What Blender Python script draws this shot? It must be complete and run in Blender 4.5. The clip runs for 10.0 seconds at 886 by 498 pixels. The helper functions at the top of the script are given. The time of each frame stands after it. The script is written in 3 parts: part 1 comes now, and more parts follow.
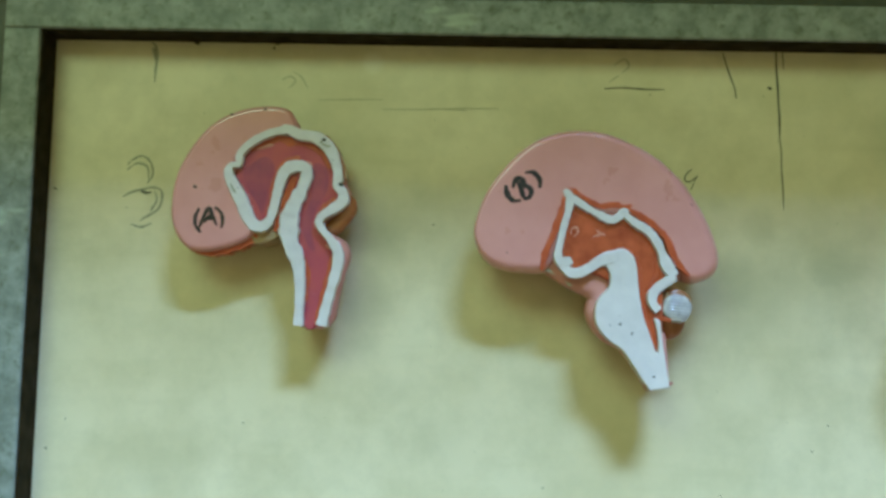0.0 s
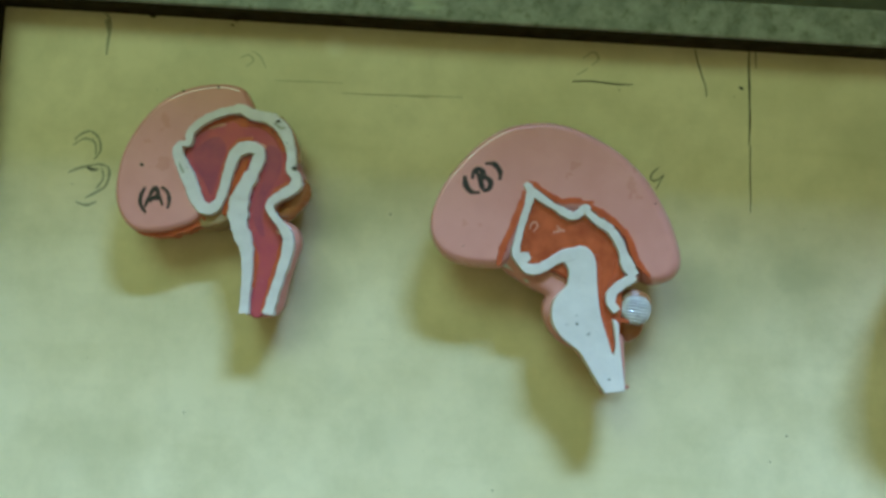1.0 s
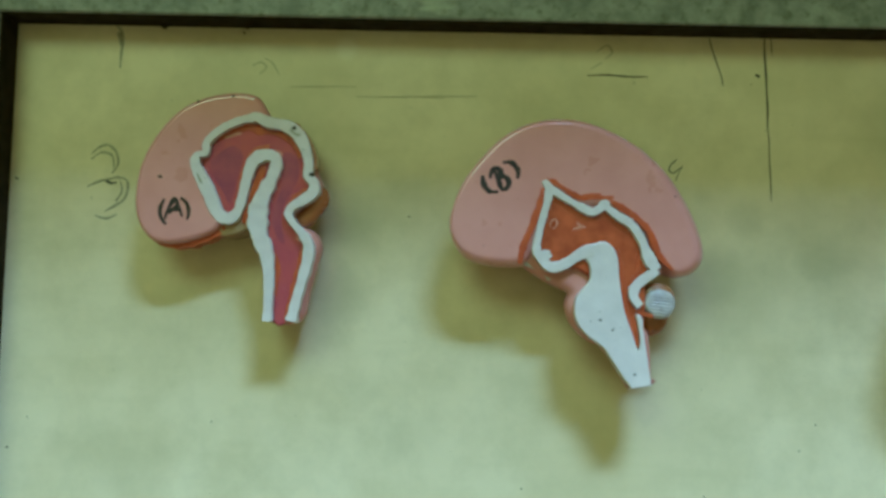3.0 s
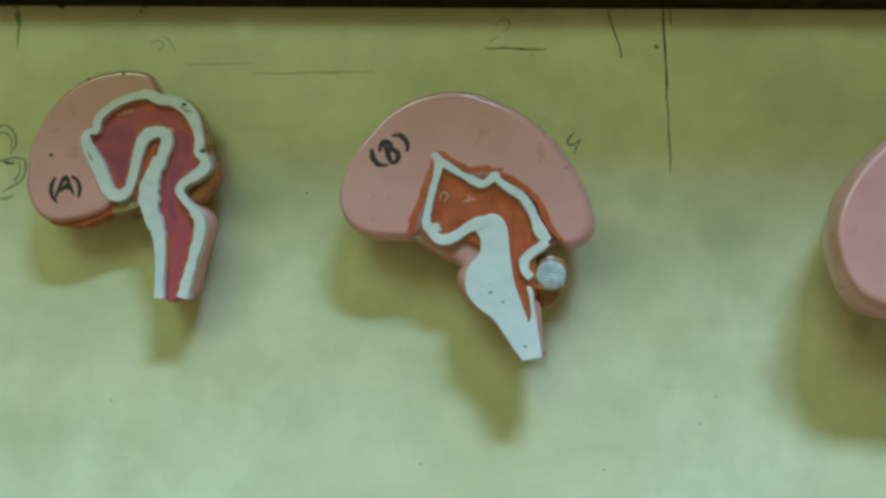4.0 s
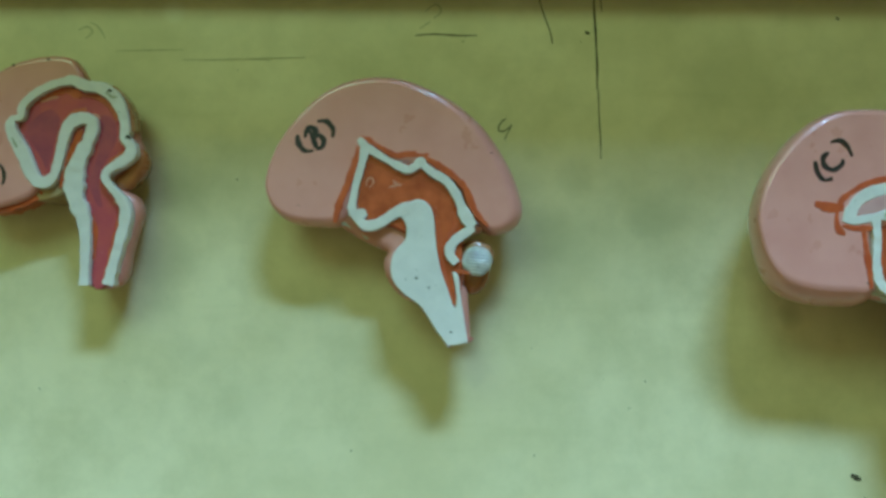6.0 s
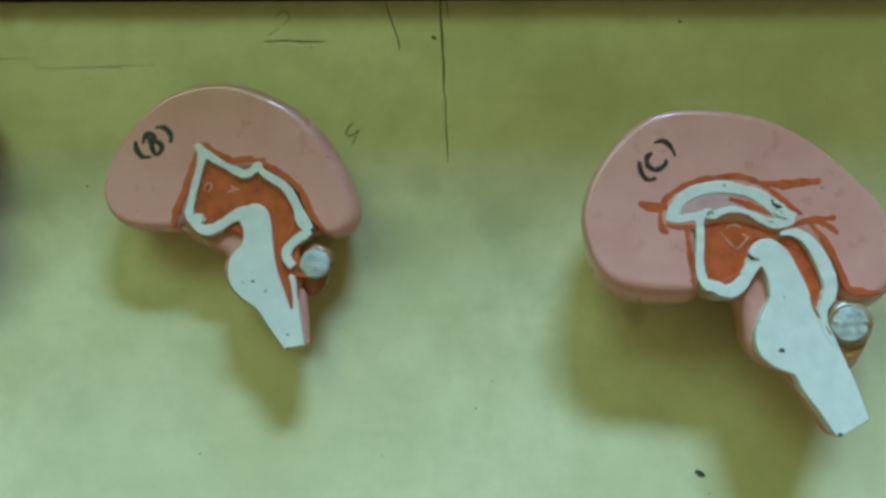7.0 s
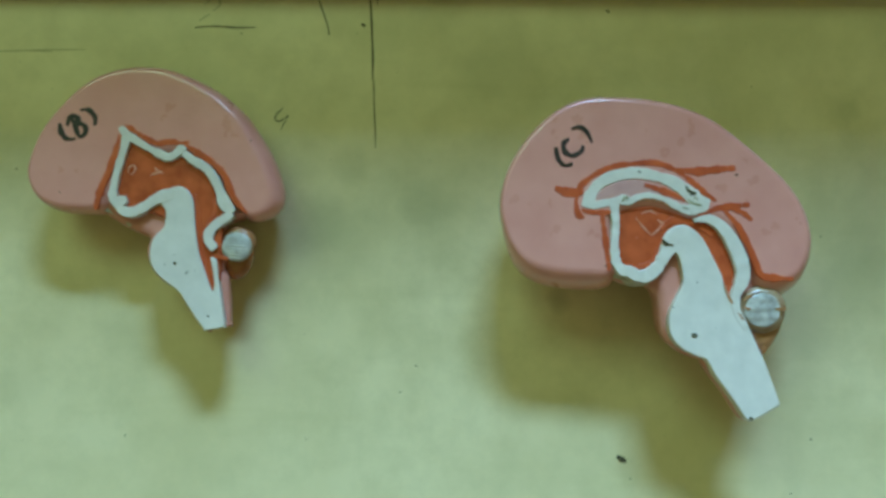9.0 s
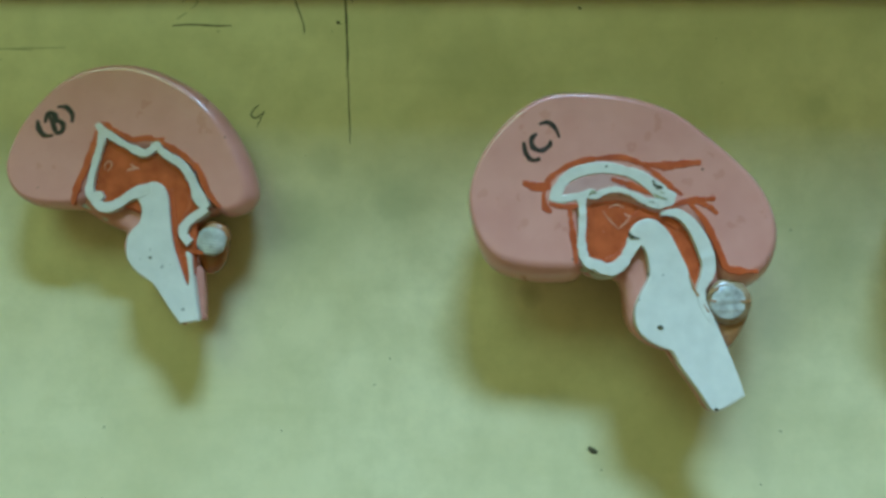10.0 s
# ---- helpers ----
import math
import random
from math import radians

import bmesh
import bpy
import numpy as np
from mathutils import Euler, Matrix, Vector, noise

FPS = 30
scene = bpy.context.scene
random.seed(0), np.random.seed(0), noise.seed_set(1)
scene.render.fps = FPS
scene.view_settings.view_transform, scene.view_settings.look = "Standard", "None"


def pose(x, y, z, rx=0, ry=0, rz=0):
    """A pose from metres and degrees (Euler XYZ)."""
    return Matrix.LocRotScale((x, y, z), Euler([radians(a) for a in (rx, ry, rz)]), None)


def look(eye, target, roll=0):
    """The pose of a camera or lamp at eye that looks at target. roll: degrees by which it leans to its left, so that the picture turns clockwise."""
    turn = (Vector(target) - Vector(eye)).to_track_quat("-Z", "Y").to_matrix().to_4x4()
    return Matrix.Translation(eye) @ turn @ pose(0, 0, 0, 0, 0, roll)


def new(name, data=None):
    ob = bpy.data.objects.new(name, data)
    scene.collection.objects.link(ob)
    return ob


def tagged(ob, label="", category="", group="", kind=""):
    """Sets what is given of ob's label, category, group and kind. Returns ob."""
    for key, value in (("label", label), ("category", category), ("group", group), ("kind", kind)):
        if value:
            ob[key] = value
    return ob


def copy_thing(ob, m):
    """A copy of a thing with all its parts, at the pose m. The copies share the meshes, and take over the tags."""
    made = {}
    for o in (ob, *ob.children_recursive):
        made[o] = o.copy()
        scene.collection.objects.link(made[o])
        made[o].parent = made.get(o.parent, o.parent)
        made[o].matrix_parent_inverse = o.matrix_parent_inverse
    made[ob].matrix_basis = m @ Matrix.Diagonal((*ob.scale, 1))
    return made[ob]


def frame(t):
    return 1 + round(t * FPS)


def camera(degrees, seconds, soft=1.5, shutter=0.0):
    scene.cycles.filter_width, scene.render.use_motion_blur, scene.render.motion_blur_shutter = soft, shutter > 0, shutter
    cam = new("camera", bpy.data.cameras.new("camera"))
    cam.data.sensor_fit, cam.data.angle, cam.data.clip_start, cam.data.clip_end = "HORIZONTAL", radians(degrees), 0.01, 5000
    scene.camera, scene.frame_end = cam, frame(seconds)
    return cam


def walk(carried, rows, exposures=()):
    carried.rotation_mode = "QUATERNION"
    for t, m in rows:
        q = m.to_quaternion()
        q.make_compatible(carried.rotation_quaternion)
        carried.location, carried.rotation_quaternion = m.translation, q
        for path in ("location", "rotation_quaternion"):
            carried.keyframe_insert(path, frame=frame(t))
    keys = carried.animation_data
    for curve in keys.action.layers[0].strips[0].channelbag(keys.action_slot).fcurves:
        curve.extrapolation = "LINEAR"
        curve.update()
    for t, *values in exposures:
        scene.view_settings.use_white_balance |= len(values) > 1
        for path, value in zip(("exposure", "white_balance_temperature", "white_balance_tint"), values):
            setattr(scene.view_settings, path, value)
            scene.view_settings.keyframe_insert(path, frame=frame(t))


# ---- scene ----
cam = camera(58.0, 10.0, soft=3.3)
PATH = [
    (0, (-0.0298, -0.4663, 1.3439), (-0.0412, 0.5310, 1.4165), 1.22),
    (0.5, (-0.0259, -0.4512, 1.3419), (-0.0360, 0.5454, 1.4231), 1.98),
    (1, (-0.0136, -0.4508, 1.3415), (-0.0061, 0.5466, 1.4138), 3.33),
    (1.5, (-0.0255, -0.4515, 1.3425), (-0.0397, 0.5452, 1.4223), 3.75),
    (2, (-0.0250, -0.4501, 1.3475), (-0.0396, 0.5463, 1.4310), 2.41),
    (2.2, (-0.0237, -0.4466, 1.3415), (-0.0386, 0.5502, 1.4205), 2.05),
    (3.3, (-0.0099, -0.4512, 1.3466), (-0.0189, 0.5468, 1.4082), 1.05),
    (3.5, (0.0134, -0.4512, 1.3401), (-0.0116, 0.5456, 1.4171), 1.01),
    (4, (0.0420, -0.4474, 1.3349), (0.0287, 0.5509, 1.3931), 0.57),
    (4.5, (0.0577, -0.4451, 1.3330), (0.0519, 0.5528, 1.3962), 0.13),
    (5, (0.0559, -0.4445, 1.3360), (0.0622, 0.5538, 1.3934), -0.02),
    (5.2, (0.0531, -0.4446, 1.3402), (0.0590, 0.5541, 1.3922), 0.02),
    (6.3, (0.1037, -0.4468, 1.3271), (0.0985, 0.5515, 1.3847), 0.31),
    (6.5, (0.1278, -0.4467, 1.3305), (0.1335, 0.5512, 1.3941), -0.46),
    (7, (0.1583, -0.4514, 1.3271), (0.1632, 0.5466, 1.3893), -0.35),
    (7.5, (0.1689, -0.4519, 1.3214), (0.1759, 0.5455, 1.3939), 0.12),
    (8, (0.1878, -0.4395, 1.3220), (0.1954, 0.5575, 1.3986), -0.22),
    (8.5, (0.1896, -0.4515, 1.3205), (0.2027, 0.5460, 1.3905), 0.03),
    (9, (0.1980, -0.4546, 1.3172), (0.2077, 0.5432, 1.3826), 0.14),
    (9.5, (0.1998, -0.4564, 1.3154), (0.2054, 0.5414, 1.3820), 0.20),
    (10, (0.2166, -0.4607, 1.3142), (0.2189, 0.5373, 1.3782), 0.06),
]
walk(cam, [(t, look(eye, target, roll)) for t, eye, target, roll in PATH],
     exposures=[(0, 0.18, 5600, 21), (1, 0.02, 5620, 15), (2, -0.02, 5650, 12), (4.5, -0.14, 5650, 6), (6.5, -0.18, 5720, -3), (8, -0.22, 5900, 2), (10, -0.22, 5850, 0)])

# ---- light ----
world = bpy.data.worlds.new("room_air")
world.use_nodes = True
world.node_tree.nodes["Background"].inputs[0].default_value = (0.05, 0.05, 0.045, 1)
world.node_tree.nodes["Background"].inputs[1].default_value = 0.2
scene.world = world
KEY_POWER, KEY_COLOUR, KEY_PLACE, KEY_SIZE = 212.0, (0.425, 0.69, 0.97), (0.45, -0.97, 2.985), (0.60, 0.62)
FILL_POWER, FILL_COLOUR, FILL_PLACE, FILL_SIZE = 37.0, (0.60, 0.93, 0.53), (-0.95, -2.15, 2.985), (1.5, 1.5)


def area_lamp(name, power, colour, place, size):
    data = bpy.data.lights.new(name, "AREA")
    data.shape, data.size, data.size_y = "RECTANGLE", size[0], size[1]
    data.energy, data.color = power, colour
    ob = new(name, data)
    ob.matrix_world = pose(*place)
    return ob


area_lamp("cool_panel_light", KEY_POWER, KEY_COLOUR, KEY_PLACE, KEY_SIZE)
area_lamp("warm_panel_light", FILL_POWER, FILL_COLOUR, FILL_PLACE, FILL_SIZE)


# ---- materials ----
def material(name, colour, rough=0.5, metal=0.0, coat=0.0):
    m = bpy.data.materials.new(name)
    m.use_nodes = True
    b = m.node_tree.nodes["Principled BSDF"]
    b.inputs["Base Color"].default_value = (*colour, 1)
    b.inputs["Roughness"].default_value = rough
    b.inputs["Metallic"].default_value = metal
    b.inputs["Coat Weight"].default_value = coat
    b.inputs["Coat Roughness"].default_value = 0.05
    return m, m.node_tree.nodes, m.node_tree.links, b


def noise_node(m, scale, detail=4.0, rough=0.55, stretch=None, seed=(0, 0, 0)):
    """A noise in object space, at a scale per metre."""
    n, l = m.node_tree.nodes, m.node_tree.links
    co = n.new("ShaderNodeTexCoord")
    mp = n.new("ShaderNodeMapping")
    mp.inputs["Location"].default_value = seed
    if stretch:
        mp.inputs["Scale"].default_value = stretch
    t = n.new("ShaderNodeTexNoise")
    t.inputs["Scale"].default_value, t.inputs["Detail"].default_value = scale, detail
    t.inputs["Roughness"].default_value = rough
    l.new(co.outputs["Object"], mp.inputs["Vector"])
    l.new(mp.outputs["Vector"], t.inputs["Vector"])
    return t.outputs["Fac"]


def ramp(m, fac, lo, hi, a=(0, 0, 0), b=(1, 1, 1)):
    r = m.node_tree.nodes.new("ShaderNodeValToRGB")
    e = r.color_ramp.elements
    e[0].position, e[0].color, e[1].position, e[1].color = lo, (*a, 1), hi, (*b, 1)
    m.node_tree.links.new(fac, r.inputs["Fac"])
    return r.outputs["Color"]


def blend(m, fac, a, b, mode="MIX"):
    x = m.node_tree.nodes.new("ShaderNodeMix")
    x.data_type, x.blend_type = "RGBA", mode
    for sock, v in ((x.inputs["Factor"], fac), (x.inputs[6], a), (x.inputs[7], b)):
        if isinstance(v, (int, float)):
            sock.default_value = v
        elif isinstance(v, tuple):
            sock.default_value = (*v, 1)
        else:
            m.node_tree.links.new(v, sock)
    return x.outputs[2]


def bump(m, b, fac, strength, distance):
    n = m.node_tree.nodes.new("ShaderNodeBump")
    n.inputs["Strength"].default_value, n.inputs["Distance"].default_value = strength, distance
    m.node_tree.links.new(fac, n.inputs["Height"])
    if b.inputs["Normal"].is_linked:
        m.node_tree.links.new(b.inputs["Normal"].links[0].from_socket, n.inputs["Normal"])
    m.node_tree.links.new(n.outputs["Normal"], b.inputs["Normal"])


def painted(name, colour, second, rough, coat, grain=60, relief=0.0006, speck=None, stain=None):
    """Hand-brushed paint on a cast: two tones, dirt specks, soft relief."""
    m, n, l, b = material(name, colour, rough, 0, coat)
    c = blend(m, ramp(m, noise_node(m, grain, 3), 0.35, 0.7), colour, second)
    if stain:
        c = blend(m, ramp(m, noise_node(m, 34, 2, 0.4, seed=(2, 6, 4)), 0.68, 0.88, (0, 0, 0), (0.6, 0.6, 0.6)), c, stain)
    if speck:
        c = blend(m, ramp(m, noise_node(m, 420, 2, 0.4, seed=(3, 1, 7)), 0.77, 0.79), c, speck)
    l.new(c, b.inputs["Base Color"])
    l.new(ramp(m, noise_node(m, 90, 3, seed=(5, 5, 5)), 0.3, 0.8, (rough * 0.8,) * 3, (min(1, rough * 1.35),) * 3), b.inputs["Roughness"])
    bump(m, b, noise_node(m, 55, 2), 0.5, relief)
    bump(m, b, noise_node(m, 700, 2), 0.12, 0.0002)
    return m


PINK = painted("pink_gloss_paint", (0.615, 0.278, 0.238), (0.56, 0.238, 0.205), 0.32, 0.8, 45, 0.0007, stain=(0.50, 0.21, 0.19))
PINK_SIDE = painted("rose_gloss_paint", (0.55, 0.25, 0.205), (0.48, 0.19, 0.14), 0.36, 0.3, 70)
WHITE = painted("white_brushed_paint", (0.63, 0.595, 0.54), (0.56, 0.53, 0.48), 0.4, 0.2, 110, 0.0004, (0.12, 0.12, 0.1))
BROWN = painted("varnished_brown", (0.36, 0.17, 0.07), (0.26, 0.10, 0.04), 0.25, 0.6, 90)
DIRTY = painted("dirty_white_plaster", (0.50, 0.50, 0.42), (0.36, 0.32, 0.22), 0.5, 0.0, 130, 0.001)
RUST = painted("rust_orange_gloss", (0.49, 0.093, 0.03), (0.30, 0.046, 0.016), 0.22, 0.7, 95, 0.0012)
UMBER = painted("rust_umber_gloss", (0.35, 0.12, 0.03), (0.26, 0.08, 0.025), 0.24, 0.6, 80, 0.0012)
ORANGE = painted("orange_line_paint", (0.49, 0.09, 0.024), (0.35, 0.055, 0.018), 0.35, 0.2, 120)
MAGENTA = painted("plum_magenta_gloss", (0.38, 0.055, 0.085), (0.45, 0.075, 0.075), 0.22, 0.7, 75, 0.0012)
SILVER = painted("pale_silver_paint", (0.50, 0.49, 0.46), (0.27, 0.26, 0.24), 0.3, 0.3, 180, 0.0004)
# Pale strokes in the hollows, in part painted highlights.
PALE = painted("pale_stroke_pink", (0.60, 0.27, 0.19), (0.50, 0.17, 0.10), 0.3, 0.3, 300)
PLUM = painted("dark_plum_gloss", (0.27, 0.045, 0.085), (0.36, 0.06, 0.085), 0.22, 0.7, 120, 0.0012)
LILAC = painted("lilac_pink_paint", (0.52, 0.29, 0.27), (0.45, 0.24, 0.23), 0.4, 0.2, 120)
RIM = painted("grey_brown_varnish", (0.26, 0.15, 0.075), (0.34, 0.25, 0.16), 0.25, 0.6, 140)
INK = painted("black_marker_ink", (0.014, 0.009, 0.006), (0.03, 0.02, 0.014), 0.45, 0.0, 300)
PENCIL = painted("grey_pencil", (0.19, 0.19, 0.12), (0.42, 0.40, 0.24), 0.6, 0.0, 900)
FAINT = painted("faint_pencil", (0.36, 0.34, 0.19), (0.50, 0.46, 0.26), 0.6, 0.0, 700)
GRAPHITE = painted("dark_pencil", (0.05, 0.053, 0.035), (0.12, 0.12, 0.075), 0.6, 0.0, 700)
CRACK = painted("dark_crack", (0.02, 0.018, 0.008), (0.09, 0.08, 0.04), 0.8, 0.0, 500)
TAN = painted("tan_plaster", (0.42, 0.33, 0.18), (0.34, 0.22, 0.1), 0.5, 0.0, 150)


def board_material():
    m, n, l, b = material("aged_cream_paint", (0.72, 0.64, 0.38), 0.42)
    c = blend(m, ramp(m, noise_node(m, 7, 4, 0.6), 0.35, 0.7), (0.72, 0.65, 0.40), (0.62, 0.55, 0.31))
    c = blend(m, ramp(m, noise_node(m, 26, 5, 0.65, seed=(4, 2, 1)), 0.40, 0.78), c, (0.53, 0.48, 0.265))
    streak = ramp(m, noise_node(m, 16, 3, 0.6, (0.35, 1, 3.0), (1, 0, 2)), 0.56, 0.8)
    c = blend(m, blend(m, 0.35, (0, 0, 0), streak), c, (0.50, 0.45, 0.22))
    dots = ramp(m, noise_node(m, 300, 1, 0.3, seed=(9, 9, 2)), 0.80, 0.815)
    c = blend(m, dots, c, (0.2, 0.19, 0.1))
    # old smudges and painted soft shade beside models: place on the panel and radius
    co = n.new("ShaderNodeTexCoord")
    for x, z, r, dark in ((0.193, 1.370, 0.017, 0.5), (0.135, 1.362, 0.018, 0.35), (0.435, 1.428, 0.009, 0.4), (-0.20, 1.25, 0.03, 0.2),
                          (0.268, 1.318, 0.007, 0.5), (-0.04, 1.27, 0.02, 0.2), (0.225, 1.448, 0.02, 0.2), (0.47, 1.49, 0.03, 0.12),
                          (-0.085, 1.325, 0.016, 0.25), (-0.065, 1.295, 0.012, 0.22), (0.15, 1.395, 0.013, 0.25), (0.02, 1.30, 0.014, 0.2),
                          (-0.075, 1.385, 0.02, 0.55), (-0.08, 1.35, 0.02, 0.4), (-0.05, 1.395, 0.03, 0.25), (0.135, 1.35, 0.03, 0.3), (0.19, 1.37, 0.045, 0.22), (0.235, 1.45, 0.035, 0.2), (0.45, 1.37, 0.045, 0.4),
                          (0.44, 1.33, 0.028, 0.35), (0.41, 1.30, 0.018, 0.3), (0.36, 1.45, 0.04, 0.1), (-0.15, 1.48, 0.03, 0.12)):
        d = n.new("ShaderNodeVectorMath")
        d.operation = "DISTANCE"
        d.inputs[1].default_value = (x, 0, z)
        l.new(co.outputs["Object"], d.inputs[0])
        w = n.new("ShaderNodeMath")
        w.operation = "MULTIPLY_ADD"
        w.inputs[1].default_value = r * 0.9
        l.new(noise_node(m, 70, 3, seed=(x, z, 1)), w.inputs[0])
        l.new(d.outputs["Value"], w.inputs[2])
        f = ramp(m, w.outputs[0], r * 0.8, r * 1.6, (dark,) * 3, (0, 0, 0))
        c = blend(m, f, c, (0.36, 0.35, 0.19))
    pale = n.new("ShaderNodeVectorMath")
    pale.operation = "DISTANCE"
    pale.inputs[1].default_value = (-0.079, 0, 1.488)
    l.new(co.outputs["Object"], pale.inputs[0])
    c = blend(m, ramp(m, pale.outputs["Value"], 0.003, 0.008, (0.55,) * 3, (0, 0, 0)), c, (0.78, 0.75, 0.56))
    l.new(c, b.inputs["Base Color"])
    l.new(ramp(m, noise_node(m, 14, 3, seed=(2, 8, 3)), 0.3, 0.75, (0.36,) * 3, (0.52,) * 3), b.inputs["Roughness"])
    bump(m, b, noise_node(m, 30, 3), 0.25, 0.0012)
    return m


def rail_material():
    m, n, l, b = material("worn_grey_green_paint", (0.16, 0.17, 0.12), 0.5)
    c = blend(m, ramp(m, noise_node(m, 60, 6, 0.7), 0.38, 0.66), (0.15, 0.175, 0.135), (0.30, 0.335, 0.275))
    c = blend(m, ramp(m, noise_node(m, 160, 4, 0.7, seed=(1, 5, 3)), 0.52, 0.72), c, (0.10, 0.115, 0.065))
    c = blend(m, ramp(m, noise_node(m, 35, 3, 0.6, (0.3, 1, 1), (8, 1, 3)), 0.68, 0.74), c, (0.40, 0.45, 0.34))
    l.new(c, b.inputs["Base Color"])
    bump(m, b, noise_node(m, 200, 4), 0.3, 0.0006)
    return m


BOARD, RAIL = board_material(), rail_material()
REVEAL = painted("black_green_rebate", (0.016, 0.012, 0.004), (0.03, 0.022, 0.008), 0.7, 0.0, 120)
REVEAL.node_tree.nodes["Principled BSDF"].inputs["Specular IOR Level"].default_value = 0.08
LIP = painted("dark_green_moulding", (0.05, 0.055, 0.03), (0.08, 0.085, 0.05), 0.55, 0.0, 90)
WALL = painted("cream_wall_paint", (0.32, 0.22, 0.065), (0.275, 0.19, 0.055), 0.8, 0.0, 5, 0.001)
FLOOR = painted("red_oxide_floor", (0.20, 0.10, 0.035), (0.145, 0.07, 0.025), 0.6, 0.0, 9, 0.001)
CEIL = painted("cream_ceiling_paint", (0.43, 0.32, 0.10), (0.38, 0.29, 0.09), 0.85, 0.0, 6, 0.001)
HOUSING = painted("white_lamp_housing", (0.7, 0.7, 0.7), (0.66, 0.66, 0.66), 0.4, 0.0)


def glowing(name, colour, strength):
    m, n, l, b = material(name, (0.8, 0.8, 0.8), 0.5)
    b.inputs["Emission Color"].default_value = (*colour, 1)
    b.inputs["Emission Strength"].default_value = strength
    return m


# ---- mesh helpers ----
def part(name, bm, mat, parent=None, label=""):
    me = bpy.data.meshes.new(name)
    bm.normal_update()
    bm.to_mesh(me)
    bm.free()
    me.materials.append(mat)
    ob = new(name, me)
    if parent:
        ob.parent = parent
    return tagged(ob, label)


def box(x0, x1, y0, y1, z0, z1, bevel=0.0):
    bm = bmesh.new()
    bmesh.ops.create_cube(bm, size=1, matrix=Matrix.Translation(((x0 + x1) / 2, (y0 + y1) / 2, (z0 + z1) / 2)) @ Matrix.Diagonal((x1 - x0, y1 - y0, z1 - z0, 1)))
    if bevel:
        bmesh.ops.bevel(bm, geom=bm.edges[:], offset=bevel, segments=2, profile=0.5, affect="EDGES")
    return bm


def curve(points, closed, steps=4):
    """A smooth line through the points (any number of values each)."""
    p = [np.array(q, float) for q in points]
    n, out = len(p), []
    for i in range(n if closed else n - 1):
        if closed:
            a, b, c, d = p[i - 1], p[i], p[(i + 1) % n], p[(i + 2) % n]
        else:
            a, b, c, d = p[max(i - 1, 0)], p[i], p[i + 1], p[min(i + 2, n - 1)]
        for k in range(steps):
            t = k / steps
            out.append(0.5 * (2 * b + (c - a) * t + (2 * a - 5 * b + 4 * c - d) * t**2 + (3 * b - a - 3 * c + d) * t**3))
    if not closed:
        out.append(p[-1])
    return np.array(out)


def outward(ring):
    """Unit normals of a closed ring, pointing out of it."""
    d = np.roll(ring, -1, 0) - np.roll(ring, 1, 0)
    nrm = np.stack([d[:, 1], -d[:, 0]], 1) / (np.linalg.norm(d, axis=1)[:, None] + 1e-9)
    area = np.sum(ring[:, 0] * np.roll(ring[:, 1], -1) - np.roll(ring[:, 0], -1) * ring[:, 1])
    return nrm if area > 0 else -nrm


def slab(outline, front, back, r=0.3, swell=(0, 0, 0, 0), steps=4, taper=0.0):
    """A cast block, in centimetres: outline in (x, z), from front to back above the panel, with a rounded front edge of radius r.
    swell: how far its flanks bulge to -x, +x, +z, -z. taper: by what share it has shrunk at its back."""
    ring = curve(outline, True, steps)
    nrm = outward(ring)
    push = np.maximum(-nrm[:, 0], 0) ** 2 * swell[0] + np.maximum(nrm[:, 0], 0) ** 2 * swell[1] + np.maximum(nrm[:, 1], 0) ** 2 * swell[2] + np.maximum(-nrm[:, 1], 0) ** 2 * swell[3]
    for _ in range(3):
        push = (np.roll(push, 1) + push + np.roll(push, -1)) / 3
    mid = (ring.max(0) + ring.min(0)) / 2
    deep = front - back
    rings = []

    def bulged(inset, s):
        out = ring + nrm * (push * math.sin(math.pi * s**0.7) - inset)[:, None]
        return mid + (out - mid) * (1 - taper * s * s)

    for a in (0, 25, 50, 70, 90):
        h = r * (1 - math.cos(radians(a)))
        rings.append((bulged(r * (1 - math.sin(radians(a))), h / deep), front - h))
    for k in (0.03, 0.07, 0.12, 0.18, 0.25, 0.33, 0.45, 0.6, 0.8, 1.0):
        s = r / deep + (1 - r / deep) * k
        rings.append((bulged(0, s), front - deep * s))
    bm = bmesh.new()
    rows = [[bm.verts.new((x * 0.01, -h * 0.01, z * 0.01)) for x, z in xy] for xy, h in rings]
    n = len(ring)
    for a, b in zip(rows, rows[1:]):
        for i in range(n):
            bm.faces.new((a[i], a[(i + 1) % n], b[(i + 1) % n], b[i])).smooth = True
    for row in (rows[0], rows[-1]):
        edges = [bm.edges.get((row[i], row[(i + 1) % n])) for i in range(n)]
        bmesh.ops.triangle_fill(bm, edges=edges, use_beauty=True, use_dissolve=False)
    bmesh.ops.recalc_face_normals(bm, faces=bm.faces[:])
    return bm


